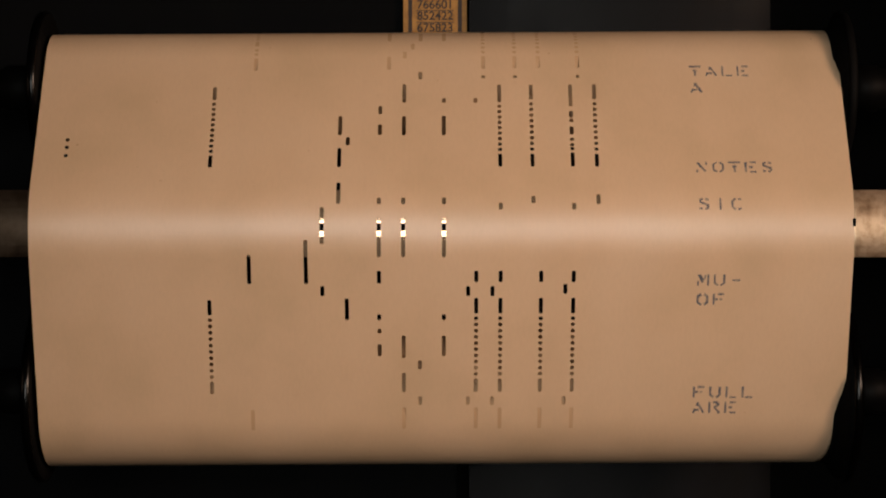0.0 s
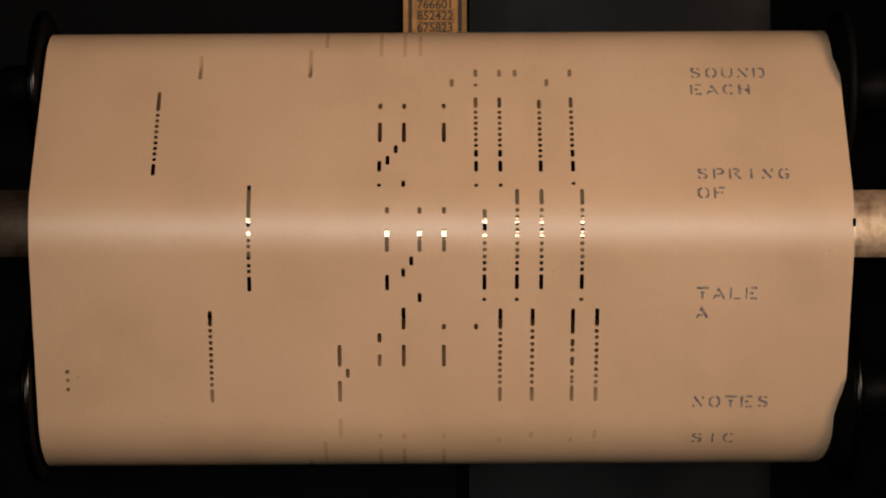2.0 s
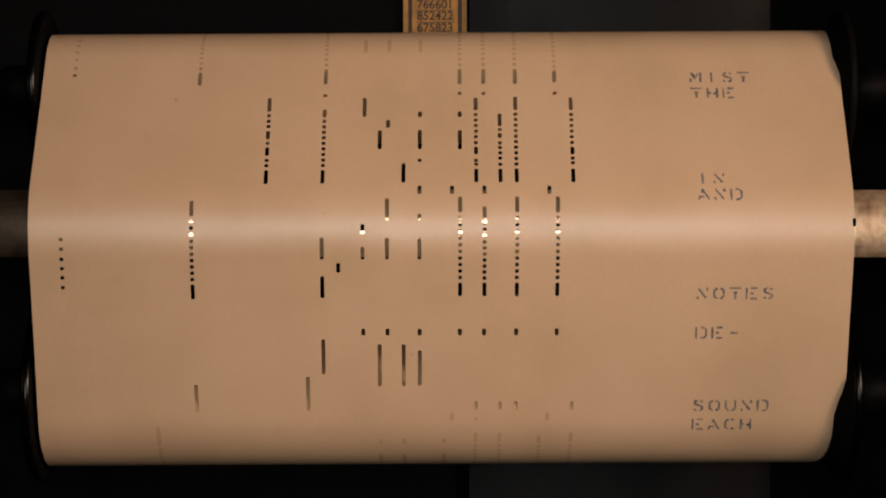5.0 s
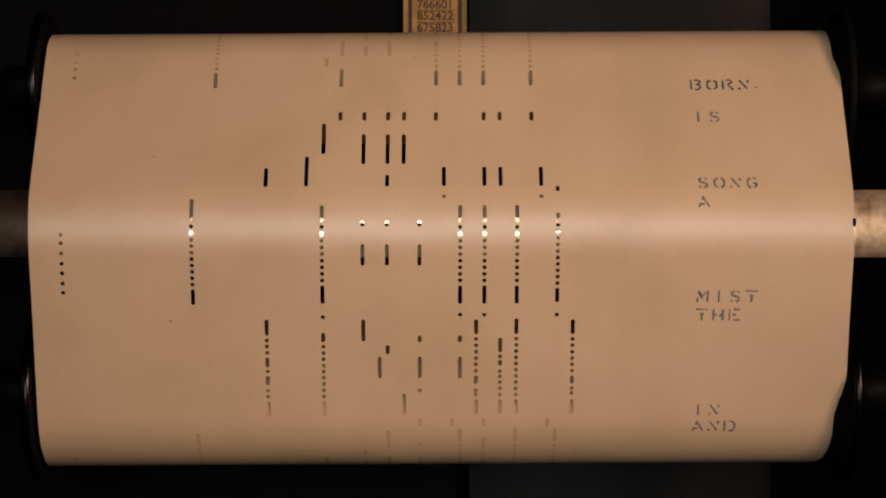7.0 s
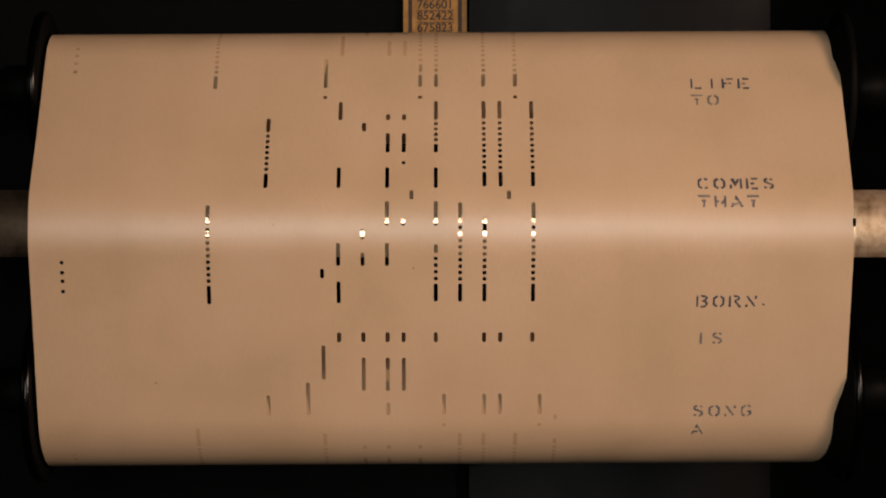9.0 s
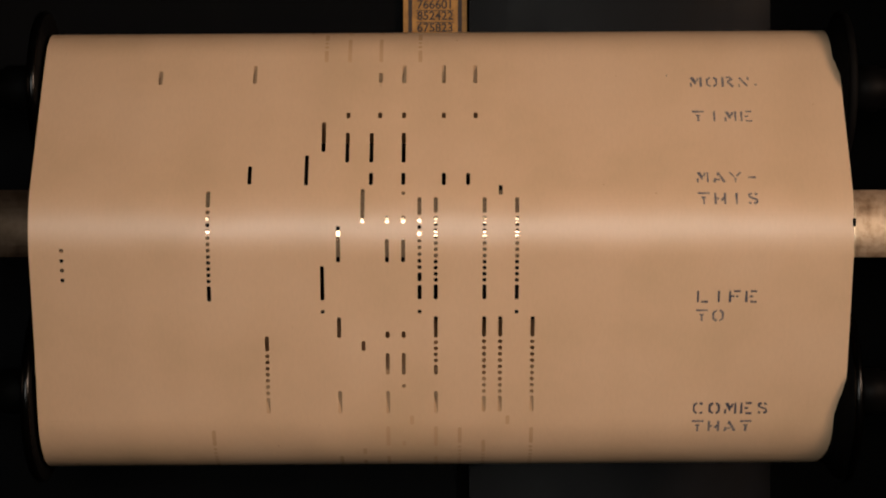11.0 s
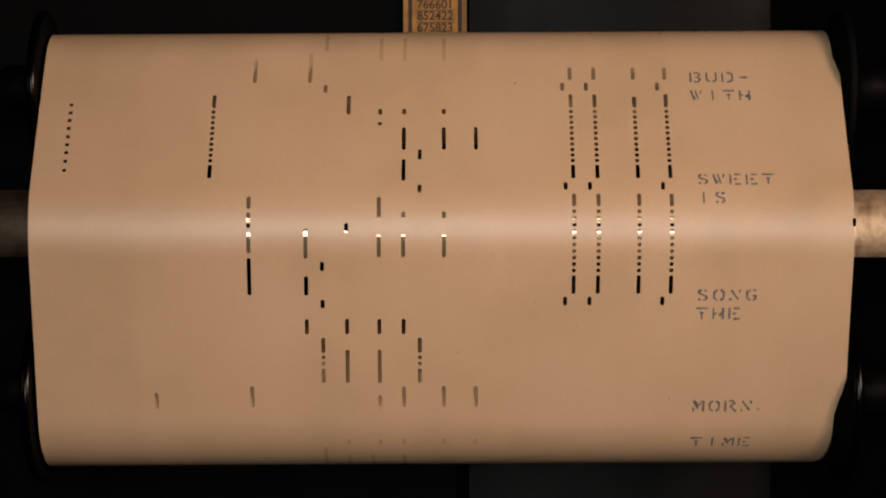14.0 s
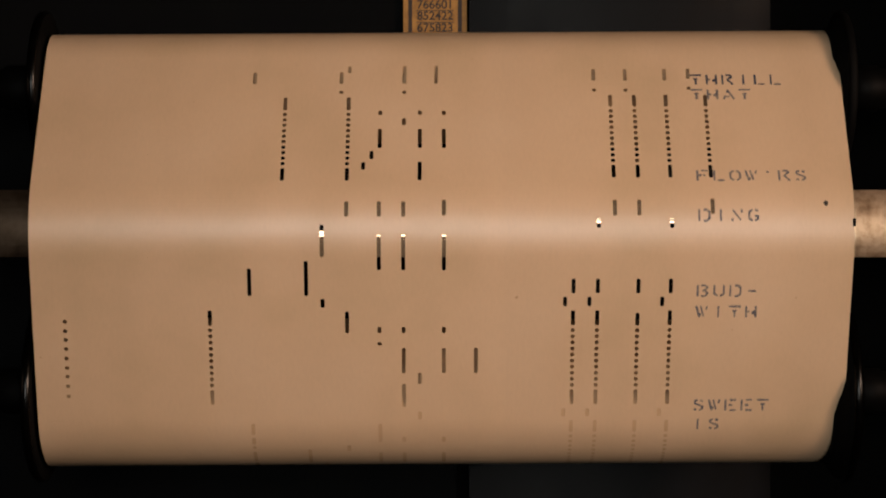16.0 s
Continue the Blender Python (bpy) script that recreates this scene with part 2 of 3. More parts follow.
def bar_front():
    """The curved face of the bar with its row of ports, each a short pit."""
    bm = bmesh.new()
    uvs = [-13.4, -11.5, -9.0, -6.5, -4.6, -3.2, -2.0, -1.45, -PORT_H / MM / 2, PORT_H / MM / 2, 1.45, 2.0, 3.2, 4.6, 6.5, 9.0, 10.6]
    lift = -0.00018
    pts = []
    for s in uvs:
        z, d, a = on_bar(s * MM)
        pts.append((d - lift * math.cos(a), z + lift * math.sin(a) - Z_BAR))
    ports = [X_MID + c * PITCH for c in range(-49, 49)]
    xs = [-W_IN - 0.004]
    for x in ports:
        xs += [x - PORT_W / 2, x + PORT_W / 2]
    xs.append(W_IN + 0.004)
    grid = [[bm.verts.new((x, d, z)) for x in xs] for d, z in pts]
    k = 8  # the row of the ports, with a grimy margin above and below
    for j in range(len(pts) - 1):
        for i in range(len(xs) - 1):
            q = (grid[j][i], grid[j][i + 1], grid[j + 1][i + 1], grid[j + 1][i])
            if j == k and i % 2 == 1:
                deep = [bm.verts.new((v.co.x, v.co.y + 0.006, v.co.z)) for v in q]
                for n in range(4):
                    f = bm.faces.new((q[n], q[(n + 1) % 4], deep[(n + 1) % 4], deep[n]))
                    f.material_index = 1
                bm.faces.new(deep).material_index = 1
            else:
                f = bm.faces.new(q)
                if abs(j - k) < 2 and 0 < i < len(xs) - 2:
                    f.material_index = 2
    # sides running back, and the rear
    rear = 0.026
    top = [bm.verts.new((x, rear, pts[0][1])) for x in (xs[0], xs[-1])]
    low = [bm.verts.new((x, rear, pts[-1][1])) for x in (xs[0], xs[-1])]
    bm.faces.new((*grid[0], top[1], top[0]))
    bm.faces.new((*grid[-1], low[1], low[0]))
    bm.faces.new((top[0], top[1], low[1], low[0]))
    bm.faces.new([g[0] for g in grid] + [low[0], top[0]])
    bm.faces.new([g[-1] for g in grid] + [low[1], top[1]])
    bmesh.ops.recalc_face_normals(bm, faces=bm.faces[:])
    return bm


def tracker_bar():
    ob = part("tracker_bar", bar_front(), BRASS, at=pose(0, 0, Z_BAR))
    ob.data.materials.append(PIT)
    ob.data.materials.append(GRIME)
    tagged(ob, "worn tarnished brass tracker bar with a row of small ports", "tracker bar")
    # narrow edge-guide slot at the margin of the sheet: a near-black block stands for its shaded opening
    z, d, a = on_bar(-1.6 * MM)
    part("guide_slot", box(0.0011, 0.0006, 0.0028, bevel=0.0002), PIT, ob, "small dark edge-sensing slot", at=pose(0.1424, d, z - Z_BAR))
    return ob


tracker_bar()


# ---------------------------------------------------------------- spools
def spool(name, axis, radius, taper, pivot, rim, dish, label, cone=0.0, chuck=0.0085):
    """A spool: two flanges, the unevenly wound paper between them, and the end spindles that reach the box."""
    base = tagged(new(name), label, "spool")
    base.matrix_basis = pose(0, *axis)
    ends = (-0.1436, 0.1410 - cone)
    part("wound_paper", lathe([(xa, radius - 0.00011 + taper * (xa - pivot)) for xa in ends] + [(ends[1], 0.010), (ends[0], 0.010)], 128), WOUND, base, "buff paper wound on the core", smooth=False)
    for side in (-1, 1):
        x0 = 0.1452 if side < 0 else 0.1446
        inset = radius + taper * (side * 0.14 - pivot)
        cheek = [(side * x0, 0.006), (side * x0, inset - 0.001), (side * x0, rim - 0.0012), (side * (x0 + 0.0034), rim - 0.0014), (side * (x0 + 0.0036), 0.006)]
        if side > 0:
            cheek = [(dish[0][0], 0.006)] + [(x, inset + up * MM) for x, up in dish] + cheek[2:]
        flange = part("flange", lathe(cheek, 192), FLANGE_DULL, base, "dull black flange cheek", smooth=True)
        edge_line = [(side * (x0 + 0.0001), rim - 0.0013), (side * (x0 + 0.0004), rim - 0.0004), (side * (x0 + 0.0012), rim), (side * (x0 + 0.0022), rim), (side * (x0 + 0.0032), rim - 0.0006), (side * (x0 + 0.0036), rim - 0.0016)]
        part("rim", lathe(edge_line, 96), FLANGE_BLACK if side < 0 or cone else FLANGE_DULL, flange, "rounded flange rim", smooth=True)
        xa = x0 + 0.0037
        prof = [(side * xa, 0.003), (side * xa, chuck), (side * (xa + 0.012), chuck), (side * (xa + 0.013), chuck - 0.001), (side * (xa + 0.020), chuck - 0.002), (side * (W_IN + 0.002), chuck - 0.002), (side * (W_IN + 0.002), 0.003)]
        part("spindle", lathe(prof, 40), STEEL, base, "blackened steel spindle", smooth=True)
    return base


# the hollow inner faces of the flanges, curved to fit the paper's edge in the camera's view: x in metres, millimetres
# above the paper
DISH_TOP = ((0.1370, -0.5), (0.1390, -0.08), (0.1402, -0.03), (0.1412, 0.2), (0.1428, 1.8))
DISH_BOT = ((0.1318, -0.07), (0.1325, -0.053), (0.1344, -0.043), (0.1364, -0.032), (0.1378, -0.022), (0.1387, -0.006), (0.1395, 0.2), (0.1412, 1.6), (0.1428, 4.5))
top_spool = spool("music_spool", TOP_AXIS, R_TOP, LEAN_TOP, PIVOT_TOP, 0.0285, DISH_TOP, "black-flanged supply spool of buff music paper")
bot_spool = spool("take_up_spool", BOT_AXIS, R_BOT, -LEAN_BOT, PIVOT_BOT, 0.0335, DISH_BOT, "black-flanged take-up spool of buff music paper", cone=0.0102)


# ---------------------------------------------------------------- patent plate and sheet for the lit back board
def text_mesh(body, size, material, name, parent, at, label=""):
    cu = bpy.data.curves.new(name, "FONT")
    cu.body, cu.size, cu.align_x, cu.align_y, cu.extrude, cu.offset = body, size, "CENTER", "CENTER", 0.00008, 0.00008
    tmp = new("tmp", cu)
    me = bpy.data.meshes.new_from_object(tmp.evaluated_get(bpy.context.evaluated_depsgraph_get()))
    bpy.data.objects.remove(tmp)
    me.materials.clear()
    me.materials.append(material)
    ob = new(name, me)
    ob.parent = parent
    ob.matrix_basis = at
    return tagged(ob, label)


def patent_plate():
    y = BACK - 0.0064
    k = 0.19536 * MM * (D0 + y) / D0  # size of one unit at that depth
    base = tagged(new("patent_plate"), "small brass patent plate with dark number rows on the back board", "plate")
    x0, x1, zl = (714 - 784) * k, (826 - 784) * k, H + (441 - 75) * k
    zt = H + (441 + 60) * k
    base.matrix_basis = pose((x0 + x1) / 2, y, (zl + zt) / 2)
    w, h = x1 - x0, zt - zl
    part("backing", box(w, 0.0012, h, bevel=0.0002), LABEL_BRASS, base)
    for side in (-1, 1):
        part("dark_band", box(7 * k, 0.0003, h - 0.001, (side * (w / 2 - 12 * k), -0.0008, 0)), LABEL_DARK, base, "blackened vertical border")
        part("rim", box(4 * k, 0.0006, h - 0.0002, (side * (w / 2 - 2 * k), -0.0009, 0)), LABEL_BRASS, base, "raised brass edge")
    for row, (line, py) in enumerate((("766601", 9), ("852422", 29), ("675823", 50))):
        at = Matrix.Translation(((770 - 784) * k - (x0 + x1) / 2, -0.00075, H + (441 - py) * k - (zl + zt) / 2)) @ pose(0, 0, 0, 90)
        text_mesh(line, 21.5 * k, LABEL_DARK, "patent_number", base, at, "dark etched number")
    for py in (-1, 19, 40):
        part("rule_line", box(66 * k, 0.0003, 1.4 * k, ((770 - 784) * k - (x0 + x1) / 2, -0.0007, H + (441 - py) * k - (zl + zt) / 2)), LABEL_DARK, base)
    return base


patent_plate()


def bowed_sheet(width, height, thick, yaw0, yaw1, count=16):
    """A sheet that bows outward: its face turns from yaw0 to yaw1 degrees on the way across."""
    bm = bmesh.new()
    x, y, rows = -width / 2, 0.0, []
    for i in range(count + 1):
        rows.append([bm.verts.new((x, y + dy, z)) for dy, z in ((0, -height / 2), (0, height / 2), (thick, height / 2), (thick, -height / 2))])
        x += width / count
        y += width / count * math.tan(radians(yaw0 + (yaw1 - yaw0) * (i + 0.5) / count))
    for p, q in zip(rows, rows[1:]):
        for j in range(4):
            bm.faces.new((p[j], q[j], q[(j + 1) % 4], p[(j + 1) % 4]))
    bm.faces.new(rows[0])
    bm.faces.new(rows[-1])
    bmesh.ops.recalc_face_normals(bm, faces=bm.faces[:])
    return bm


def lit_board_sheets():
    k = 0.19536 * MM * (D0 + BACK) / D0
    x0, x1 = (830 - 784) * k, (1362 - 784) * k
    # added sheet: the board's lit gradient put into its grey and its bow
    plate = part("lit_board_sheet", bowed_sheet(x1 - x0, 0.324, 0.0016, -7, 14), LIT_BOARD_GREY, at=pose((x0 + x1) / 2, BACK - 0.0100, H + 0.005))
    tagged(plate, "dark grey bowed sheet standing in for the lit part of the back board", "plate")


lit_board_sheets()


# ---------------------------------------------------------------- the sheet: holes
HOLES = []  # (column, from, to) along the sheet in millimetres


def punch(p0, p1, *cols):
    for c in cols:
        HOLES.append((c, p0, p1))


def held(p0, p1, head, tail, *cols):
    """A long note: a slot at each end and a chain of round holes between."""
    a, b = p0 + head, p1 - tail
    count = max(1, round((b - a) / 2.30 - 0.45))
    step = (b - a + 1.0) / (count + 1)
    for c in cols:
        HOLES.append((c, p0, a))
        HOLES.append((c, b, p1))
        for i in range(count):
            m = a - 0.5 + step * (i + 1)
            HOLES.append((c, m - 0.67, m + 0.67))


punch(-74.8, -67.0, -24)
punch(-74.2, -66.2, -5, 4, 7, 12, 16)
punch(-65.2, -62.0, -3, 3, 6, 15)
held(-61.0, -26.2, 4.6, 5.5, -29)
held(-60.3, -25.4, 5.0, 5.7, 4, 7, 12, 16)
punch(-60.3, -53.1, -5)
punch(-51.7, -48.5, -3)
punch(-47.5, -39.3, -5)
punch(-46.9, -39.3, 0)
punch(-46.9, -42.5, -8)
punch(-38.5, -36.7, -8)
punch(-33.5, -25.6, -12)
punch(-33.5, -31.4, -8, 0)
punch(-24.7, -21.1, -15, 3, 6)
punch(-23.9, -20.3, 15)
punch(-20.3, -4.5, -17)
punch(-20.3, -9.8, -24)
punch(-20.1, -15.5, -8)
punch(-19.6, -15.5, 4, 7, 12, 16)
punch(-10.6, 3.1, -8, -5, 0)
punch(-6.0, 7.0, -15)
punch(6.1, 8.6, 7, 16)
punch(8.0, 10.5, -8, -5, 0)
punch(8.0, 11.7, 19)
punch(8.2, 16.3, -13)
punch(8.4, 11.1, 11)
held(22.4, 56.4, 5.0, 5.5, -29)
punch(22.6, 30.5, -13)
held(22.8, 57.3, 5.3, 6.4, 11, 19)
held(22.8, 57.3, 5.3, 7.5, 7)
punch(22.8, 28.6, 16)
punch(26.7, 28.0, -47)
punch(29.5, 30.8, 16)
punch(30.2, 31.5, -47)
punch(31.2, 32.5, 16)
punch(31.7, 35.0, -12)
punch(33.4, 34.7, -47, 16)
punch(35.9, 40.3, -8)
punch(35.9, 43.9, -13, -5, 0)
punch(36.1, 39.4, 16)
punch(41.3, 42.6, 16)
punch(43.3, 46.0, 16)
punch(44.8, 48.2, -8)
punch(48.0, 57.3, 16)
punch(49.6, 51.6, 0, 4)
punch(49.6, 57.6, -5)
punch(59.6, 63.0, -3)
punch(60.0, 61.3, 5, 9, 17)
punch(63.6, 69.0, -24)
punch(64.0, 69.6, -7)
held(64.2, 92.8, 5.6, 7.6, 5)
held(64.4, 100.2, 5.4, 5.8, 9, 12, 17)
punch(68.8, 72.0, -5)
punch(70.2, 71.5, -24)
punch(72.3, 73.6, -24)
punch(73.0, 76.4, -4)
punch(75.0, 78.1, -24)
punch(77.9, 85.8, -7, -3, 0)
punch(79.1, 80.4, -24)
punch(81.2, 82.5, -24)
punch(83.6, 84.9, -24)
punch(86.6, 101.7, -24)
punch(91.3, 93.6, -7, -3, 0)
punch(101.1, 102.4, -8, 4, 7)
punch(101.1, 103.6, -5)
punch(101.8, 103.1, 16)
held(105.7, 141.0, 4.8, 8.2, -36)
held(107.3, 137.3, 4.6, 3.7, 12)
punch(107.3, 111.7, -8, 4, 7, 16)
punch(110.1, 113.8, -7)
held(113.4, 138.4, 2.9, 4.4, 4, 7, 16)
punch(114.9, 118.2, -6)
punch(119.6, 127.7, -8, -5, 0)
punch(133.6, 135.8, -8, -5, 0)
punch(143.1, 146.2, 1, 13)
punch(143.1, 144.4, 4)
punch(146.5, 156.8, -31)
punch(146.9, 159.7, -17)
punch(147.3, 150.4, 4, 7, 9, 16)
punch(156.2, 171.8, -8, -5)
punch(156.4, 169.5, -3)
punch(160.7, 173.7, -15)
punch(175.1, 177.6, -10, -7, -3, 2, 5, 9, 14)
held(188.4, 223.6, 5.4, 5.6, -31)
punch(188.8, 196.8, -15)
held(189.6, 221.6, 4.9, 6.5, 5)
held(189.6, 225.2, 4.9, 5.8, 2, 9, 14)
punch(192.0, 193.3, -47)
punch(195.6, 196.9, -47)
punch(198.1, 201.6, -13)
punch(198.9, 200.2, -47)
punch(202.3, 203.6, -47)
punch(202.9, 207.3, -10)
punch(202.9, 210.6, -15, -7, -3)
punch(205.9, 207.2, -47)
punch(209.3, 210.6, -47)
punch(212.0, 215.3, -10)
punch(216.6, 224.5, -7)
punch(216.9, 218.9, -3)
punch(226.1, 229.3, -3, 1, 5, 13)
punch(229.9, 235.6, -22)
held(230.1, 261.1, 5.6, 3.3, -15)
punch(230.5, 238.4, -5)
held(230.7, 266.4, 5.6, 5.6, 9)
punch(230.7, 236.2, 4, 7, 16)
punch(236.8, 238.1, -22)
punch(237.4, 238.7, 4, 7)
punch(238.0, 239.3, 16)
punch(239.0, 240.3, -22, -3, 4)
punch(239.9, 241.2, 7, 16)
punch(241.6, 245.1, -22)
punch(242.1, 243.4, 7)
held(242.2, 266.0, 3.0, 5.3, 4, 16)
punch(244.3, 245.6, 7)
punch(244.3, 252.2, -8, -3, 2)
punch(246.2, 247.5, -22, 7)
held(248.5, 266.0, 3.5, 5.8, -22)
held(249.0, 259.2, 2.0, 5.3, 7)
punch(253.3, 256.5, -7)
punch(257.8, 260.1, -3, 2)
punch(258.0, 266.0, -10)
punch(266.3, 267.6, -15)
punch(267.2, 268.5, 2, 5, 14)
held(271.5, 309.2, 5.6, 7.8, -31)
held(271.9, 307.1, 6.6, 5.8, -15, 2, 5, 9)
held(272.5, 304.5, 5.1, 2.4, 14)
punch(275.3, 276.6, -47)
punch(278.6, 279.9, -47)
punch(282.3, 283.6, -47)
punch(285.8, 287.1, -47)
punch(285.8, 293.4, -10, -7, -3)
punch(289.5, 290.8, -47)
punch(293.1, 294.4, -47)
punch(296.0, 297.3, -47)
punch(299.6, 301.6, -10, -7, -3)
punch(309.7, 311.0, 0, 12)
punch(312.3, 314.3, 14)
punch(313.9, 321.5, -22)
punch(314.1, 318.7, -7)
punch(314.1, 326.3, -17)
punch(314.3, 322.1, 0, 5, 7, 12)
punch(323.3, 335.6, -10, -7, -5)
punch(327.5, 340.1, -15)
punch(341.5, 345.0, -13, -10, -7, -5, -1, 5, 7, 11)
held(355.4, 390.7, 6.7, 6.8, -29)
punch(355.8, 363.7, -13)
held(356.4, 377.1, 6.5, 3.1, -1)
held(356.4, 386.4, 6.5, 6.5, 5)
held(356.4, 391.8, 6.5, 7.0, 2, 11)
punch(359.4, 360.7, -47)
punch(363.1, 364.4, -47)
punch(364.9, 368.3, -15)
punch(366.2, 367.5, -47)
punch(369.4, 374.1, -10)
punch(369.4, 377.5, -13, -7)
punch(369.9, 371.2, -47)
punch(378.8, 382.3, -10)
punch(383.6, 386.1, -5)
punch(383.6, 392.2, -7, -1)
punch(392.9, 396.3, -4, 8)
held(397.2, 425.9, 5.8, 5.5, -22)
punch(397.2, 405.5, -13, -7, -1)
held(397.8, 433.3, 5.9, 7.4, 5, 7, 11)
punch(406.8, 408.1, -5)
held(411.8, 433.3, 3.5, 7.8, -1)
punch(411.8, 419.7, -7, -5)
punch(420.6, 424.1, -10)
punch(425.4, 427.7, -7, -5)
punch(425.4, 433.0, -13)
punch(434.4, 435.7, -15, -3, 9)
held(438.8, 478.2, 5.6, 5.9, -29)
punch(439.2, 451.7, -15)
held(439.6, 476.1, 5.4, 5.7, -1, 5, 9)
punch(439.6, 444.8, -3)
punch(445.8, 447.1, -47)
held(446.2, 476.1, 3.2, 6.4, -3)
punch(449.4, 450.7, -47)
punch(452.9, 454.2, -47)
punch(453.1, 461.3, -7, -5)
punch(453.1, 465.8, -13)
punch(456.5, 457.8, -47)
punch(466.9, 469.4, -7, -5)
punch(466.9, 479.1, -10)
punch(477.0, 478.3, -5)
punch(477.0, 480.7, 7)
punch(480.6, 492.9, -17)
punch(480.8, 485.7, -9, -5, 0, 3)
punch(481.0, 488.4, -24)
punch(490.0, 502.3, -12, -9, -5)
punch(494.4, 506.9, -15)
punch(508.5, 510.9, -12, -8, -5, 0, 4)
punch(523.1, 528.9, -36)
punch(523.5, 531.3, -24, -5, 0, 4)
punch(523.7, 527.9, -8)
punch(532.7, 538.0, -15, -3)
punch(532.7, 544.9, -12, -8)
punch(539.2, 540.5, -15, -3)
punch(541.5, 542.8, -15, -3)
punch(543.9, 549.4, -15, -3)
punch(550.8, 556.3, -17, -12, -8, -5)
punch(560.3, 563.3, -15)
punch(561.4, 564.5, 15, 18, 27)
punch(565.0, 572.0, -17)
punch(565.2, 578.6, -24)
held(565.6, 601.5, 6.7, 4.7, 16, 19, 24, 28)
punch(573.9, 577.2, -15)
punch(578.5, 588.8, -17)
punch(578.9, 586.8, -8, -5, 0)
punch(580.3, 587.6, -24)
punch(587.7, 591.0, -12)
punch(589.2, 590.7, -24)
punch(591.3, 594.6, -24)
punch(592.5, 594.9, -5, 0)
punch(592.5, 600.2, -8)
punch(595.8, 600.3, -24)
punch(601.8, 604.9, -3)
punch(602.9, 605.9, 15, 18, 27)
punch(606.5, 613.9, -5)
punch(607.3, 615.2, -5)
held(607.5, 641.5, 5.5, 4.6, 24)
held(607.5, 642.5, 5.5, 5.5, -29, 16, 19, 28)
punch(610.1, 611.4, -47)
punch(613.9, 615.2, -47)
punch(615.2, 618.2, -3)
punch(616.4, 619.4, -3)
punch(617.5, 618.8, -47)
punch(619.3, 627.3, -5, 0, 4)
punch(620.8, 622.1, -47)
punch(620.8, 628.6, -5, 0, 4)
punch(624.2, 625.5, -47)
punch(627.7, 629.0, -47)
punch(629.6, 630.9, -8)
punch(631.1, 632.4, -47)
punch(634.2, 636.4, -8, -5, 0)
punch(634.2, 642.1, -12)
punch(634.3, 635.6, -47)
punch(637.8, 639.1, -47)
punch(643.5, 646.7, -15)
punch(644.1, 647.5, 15, 18, 27)
punch(647.8, 657.8, -24)
punch(647.8, 660.5, -17)
punch(648.8, 654.1, 16, 19, 24, 28)
punch(657.2, 669.8, -8, -5, 0)
punch(661.9, 673.3, -15)
punch(672.2, 675.7, 19, 28)
punch(676.1, 681.6, -12, -8, -5)
punch(676.5, 682.2, 0, 21, 24)
punch(677.1, 682.6, 33)
held(689.5, 724.4, 5.2, 5.4, -20, -12)
punch(689.7, 697.3, -3)
held(690.8, 725.3, 5.2, 5.0, 21, 24, 28, 33)
punch(694.0, 697.1, -10)
punch(698.4, 701.7, -9)
punch(703.0, 711.0, -8, -3, 0)
punch(712.6, 715.5, -5)
punch(716.9, 718.7, -8, -3, 0)
punch(726.0, 727.3, -13, -5)
punch(726.7, 728.0, 19, 23)
punch(727.4, 728.7, 31)
punch(730.3, 735.4, -24, -13)
punch(730.3, 738.1, -5, -1)
punch(731.4, 736.5, 19, 23, 28)
punch(732.1, 736.5, 31)
punch(734.9, 737.9, -12)


# ---------------------------------------------------------------- the sheet: pieces
STRIP = 1.5          # millimetres
P_FIRST, P_LAST = -132.0, 804.0
X_LEFT, X_RIGHT = -143.6, 142.4
HALF, CUT = 0.70, 0.36
roll = tagged(new("music_roll"), "buff perforated piano-roll paper running over the brass bar", "music roll")


def gap(hole, p):
    """Half width of a hole at p: its ends are rounded off."""
    _, a, b = hole
    e = min(p - a, b - p)
    if e >= CUT:
        return HALF
    return 0.28 + (HALF - 0.28) * math.sqrt(max(0.0, e / CUT))


def edge(p, side):
    return 0.16 * noise.noise((p * 0.02, side * 7.0, 0)) + 0.05 * noise.noise((p * 0.15, side * 3.0, 5))


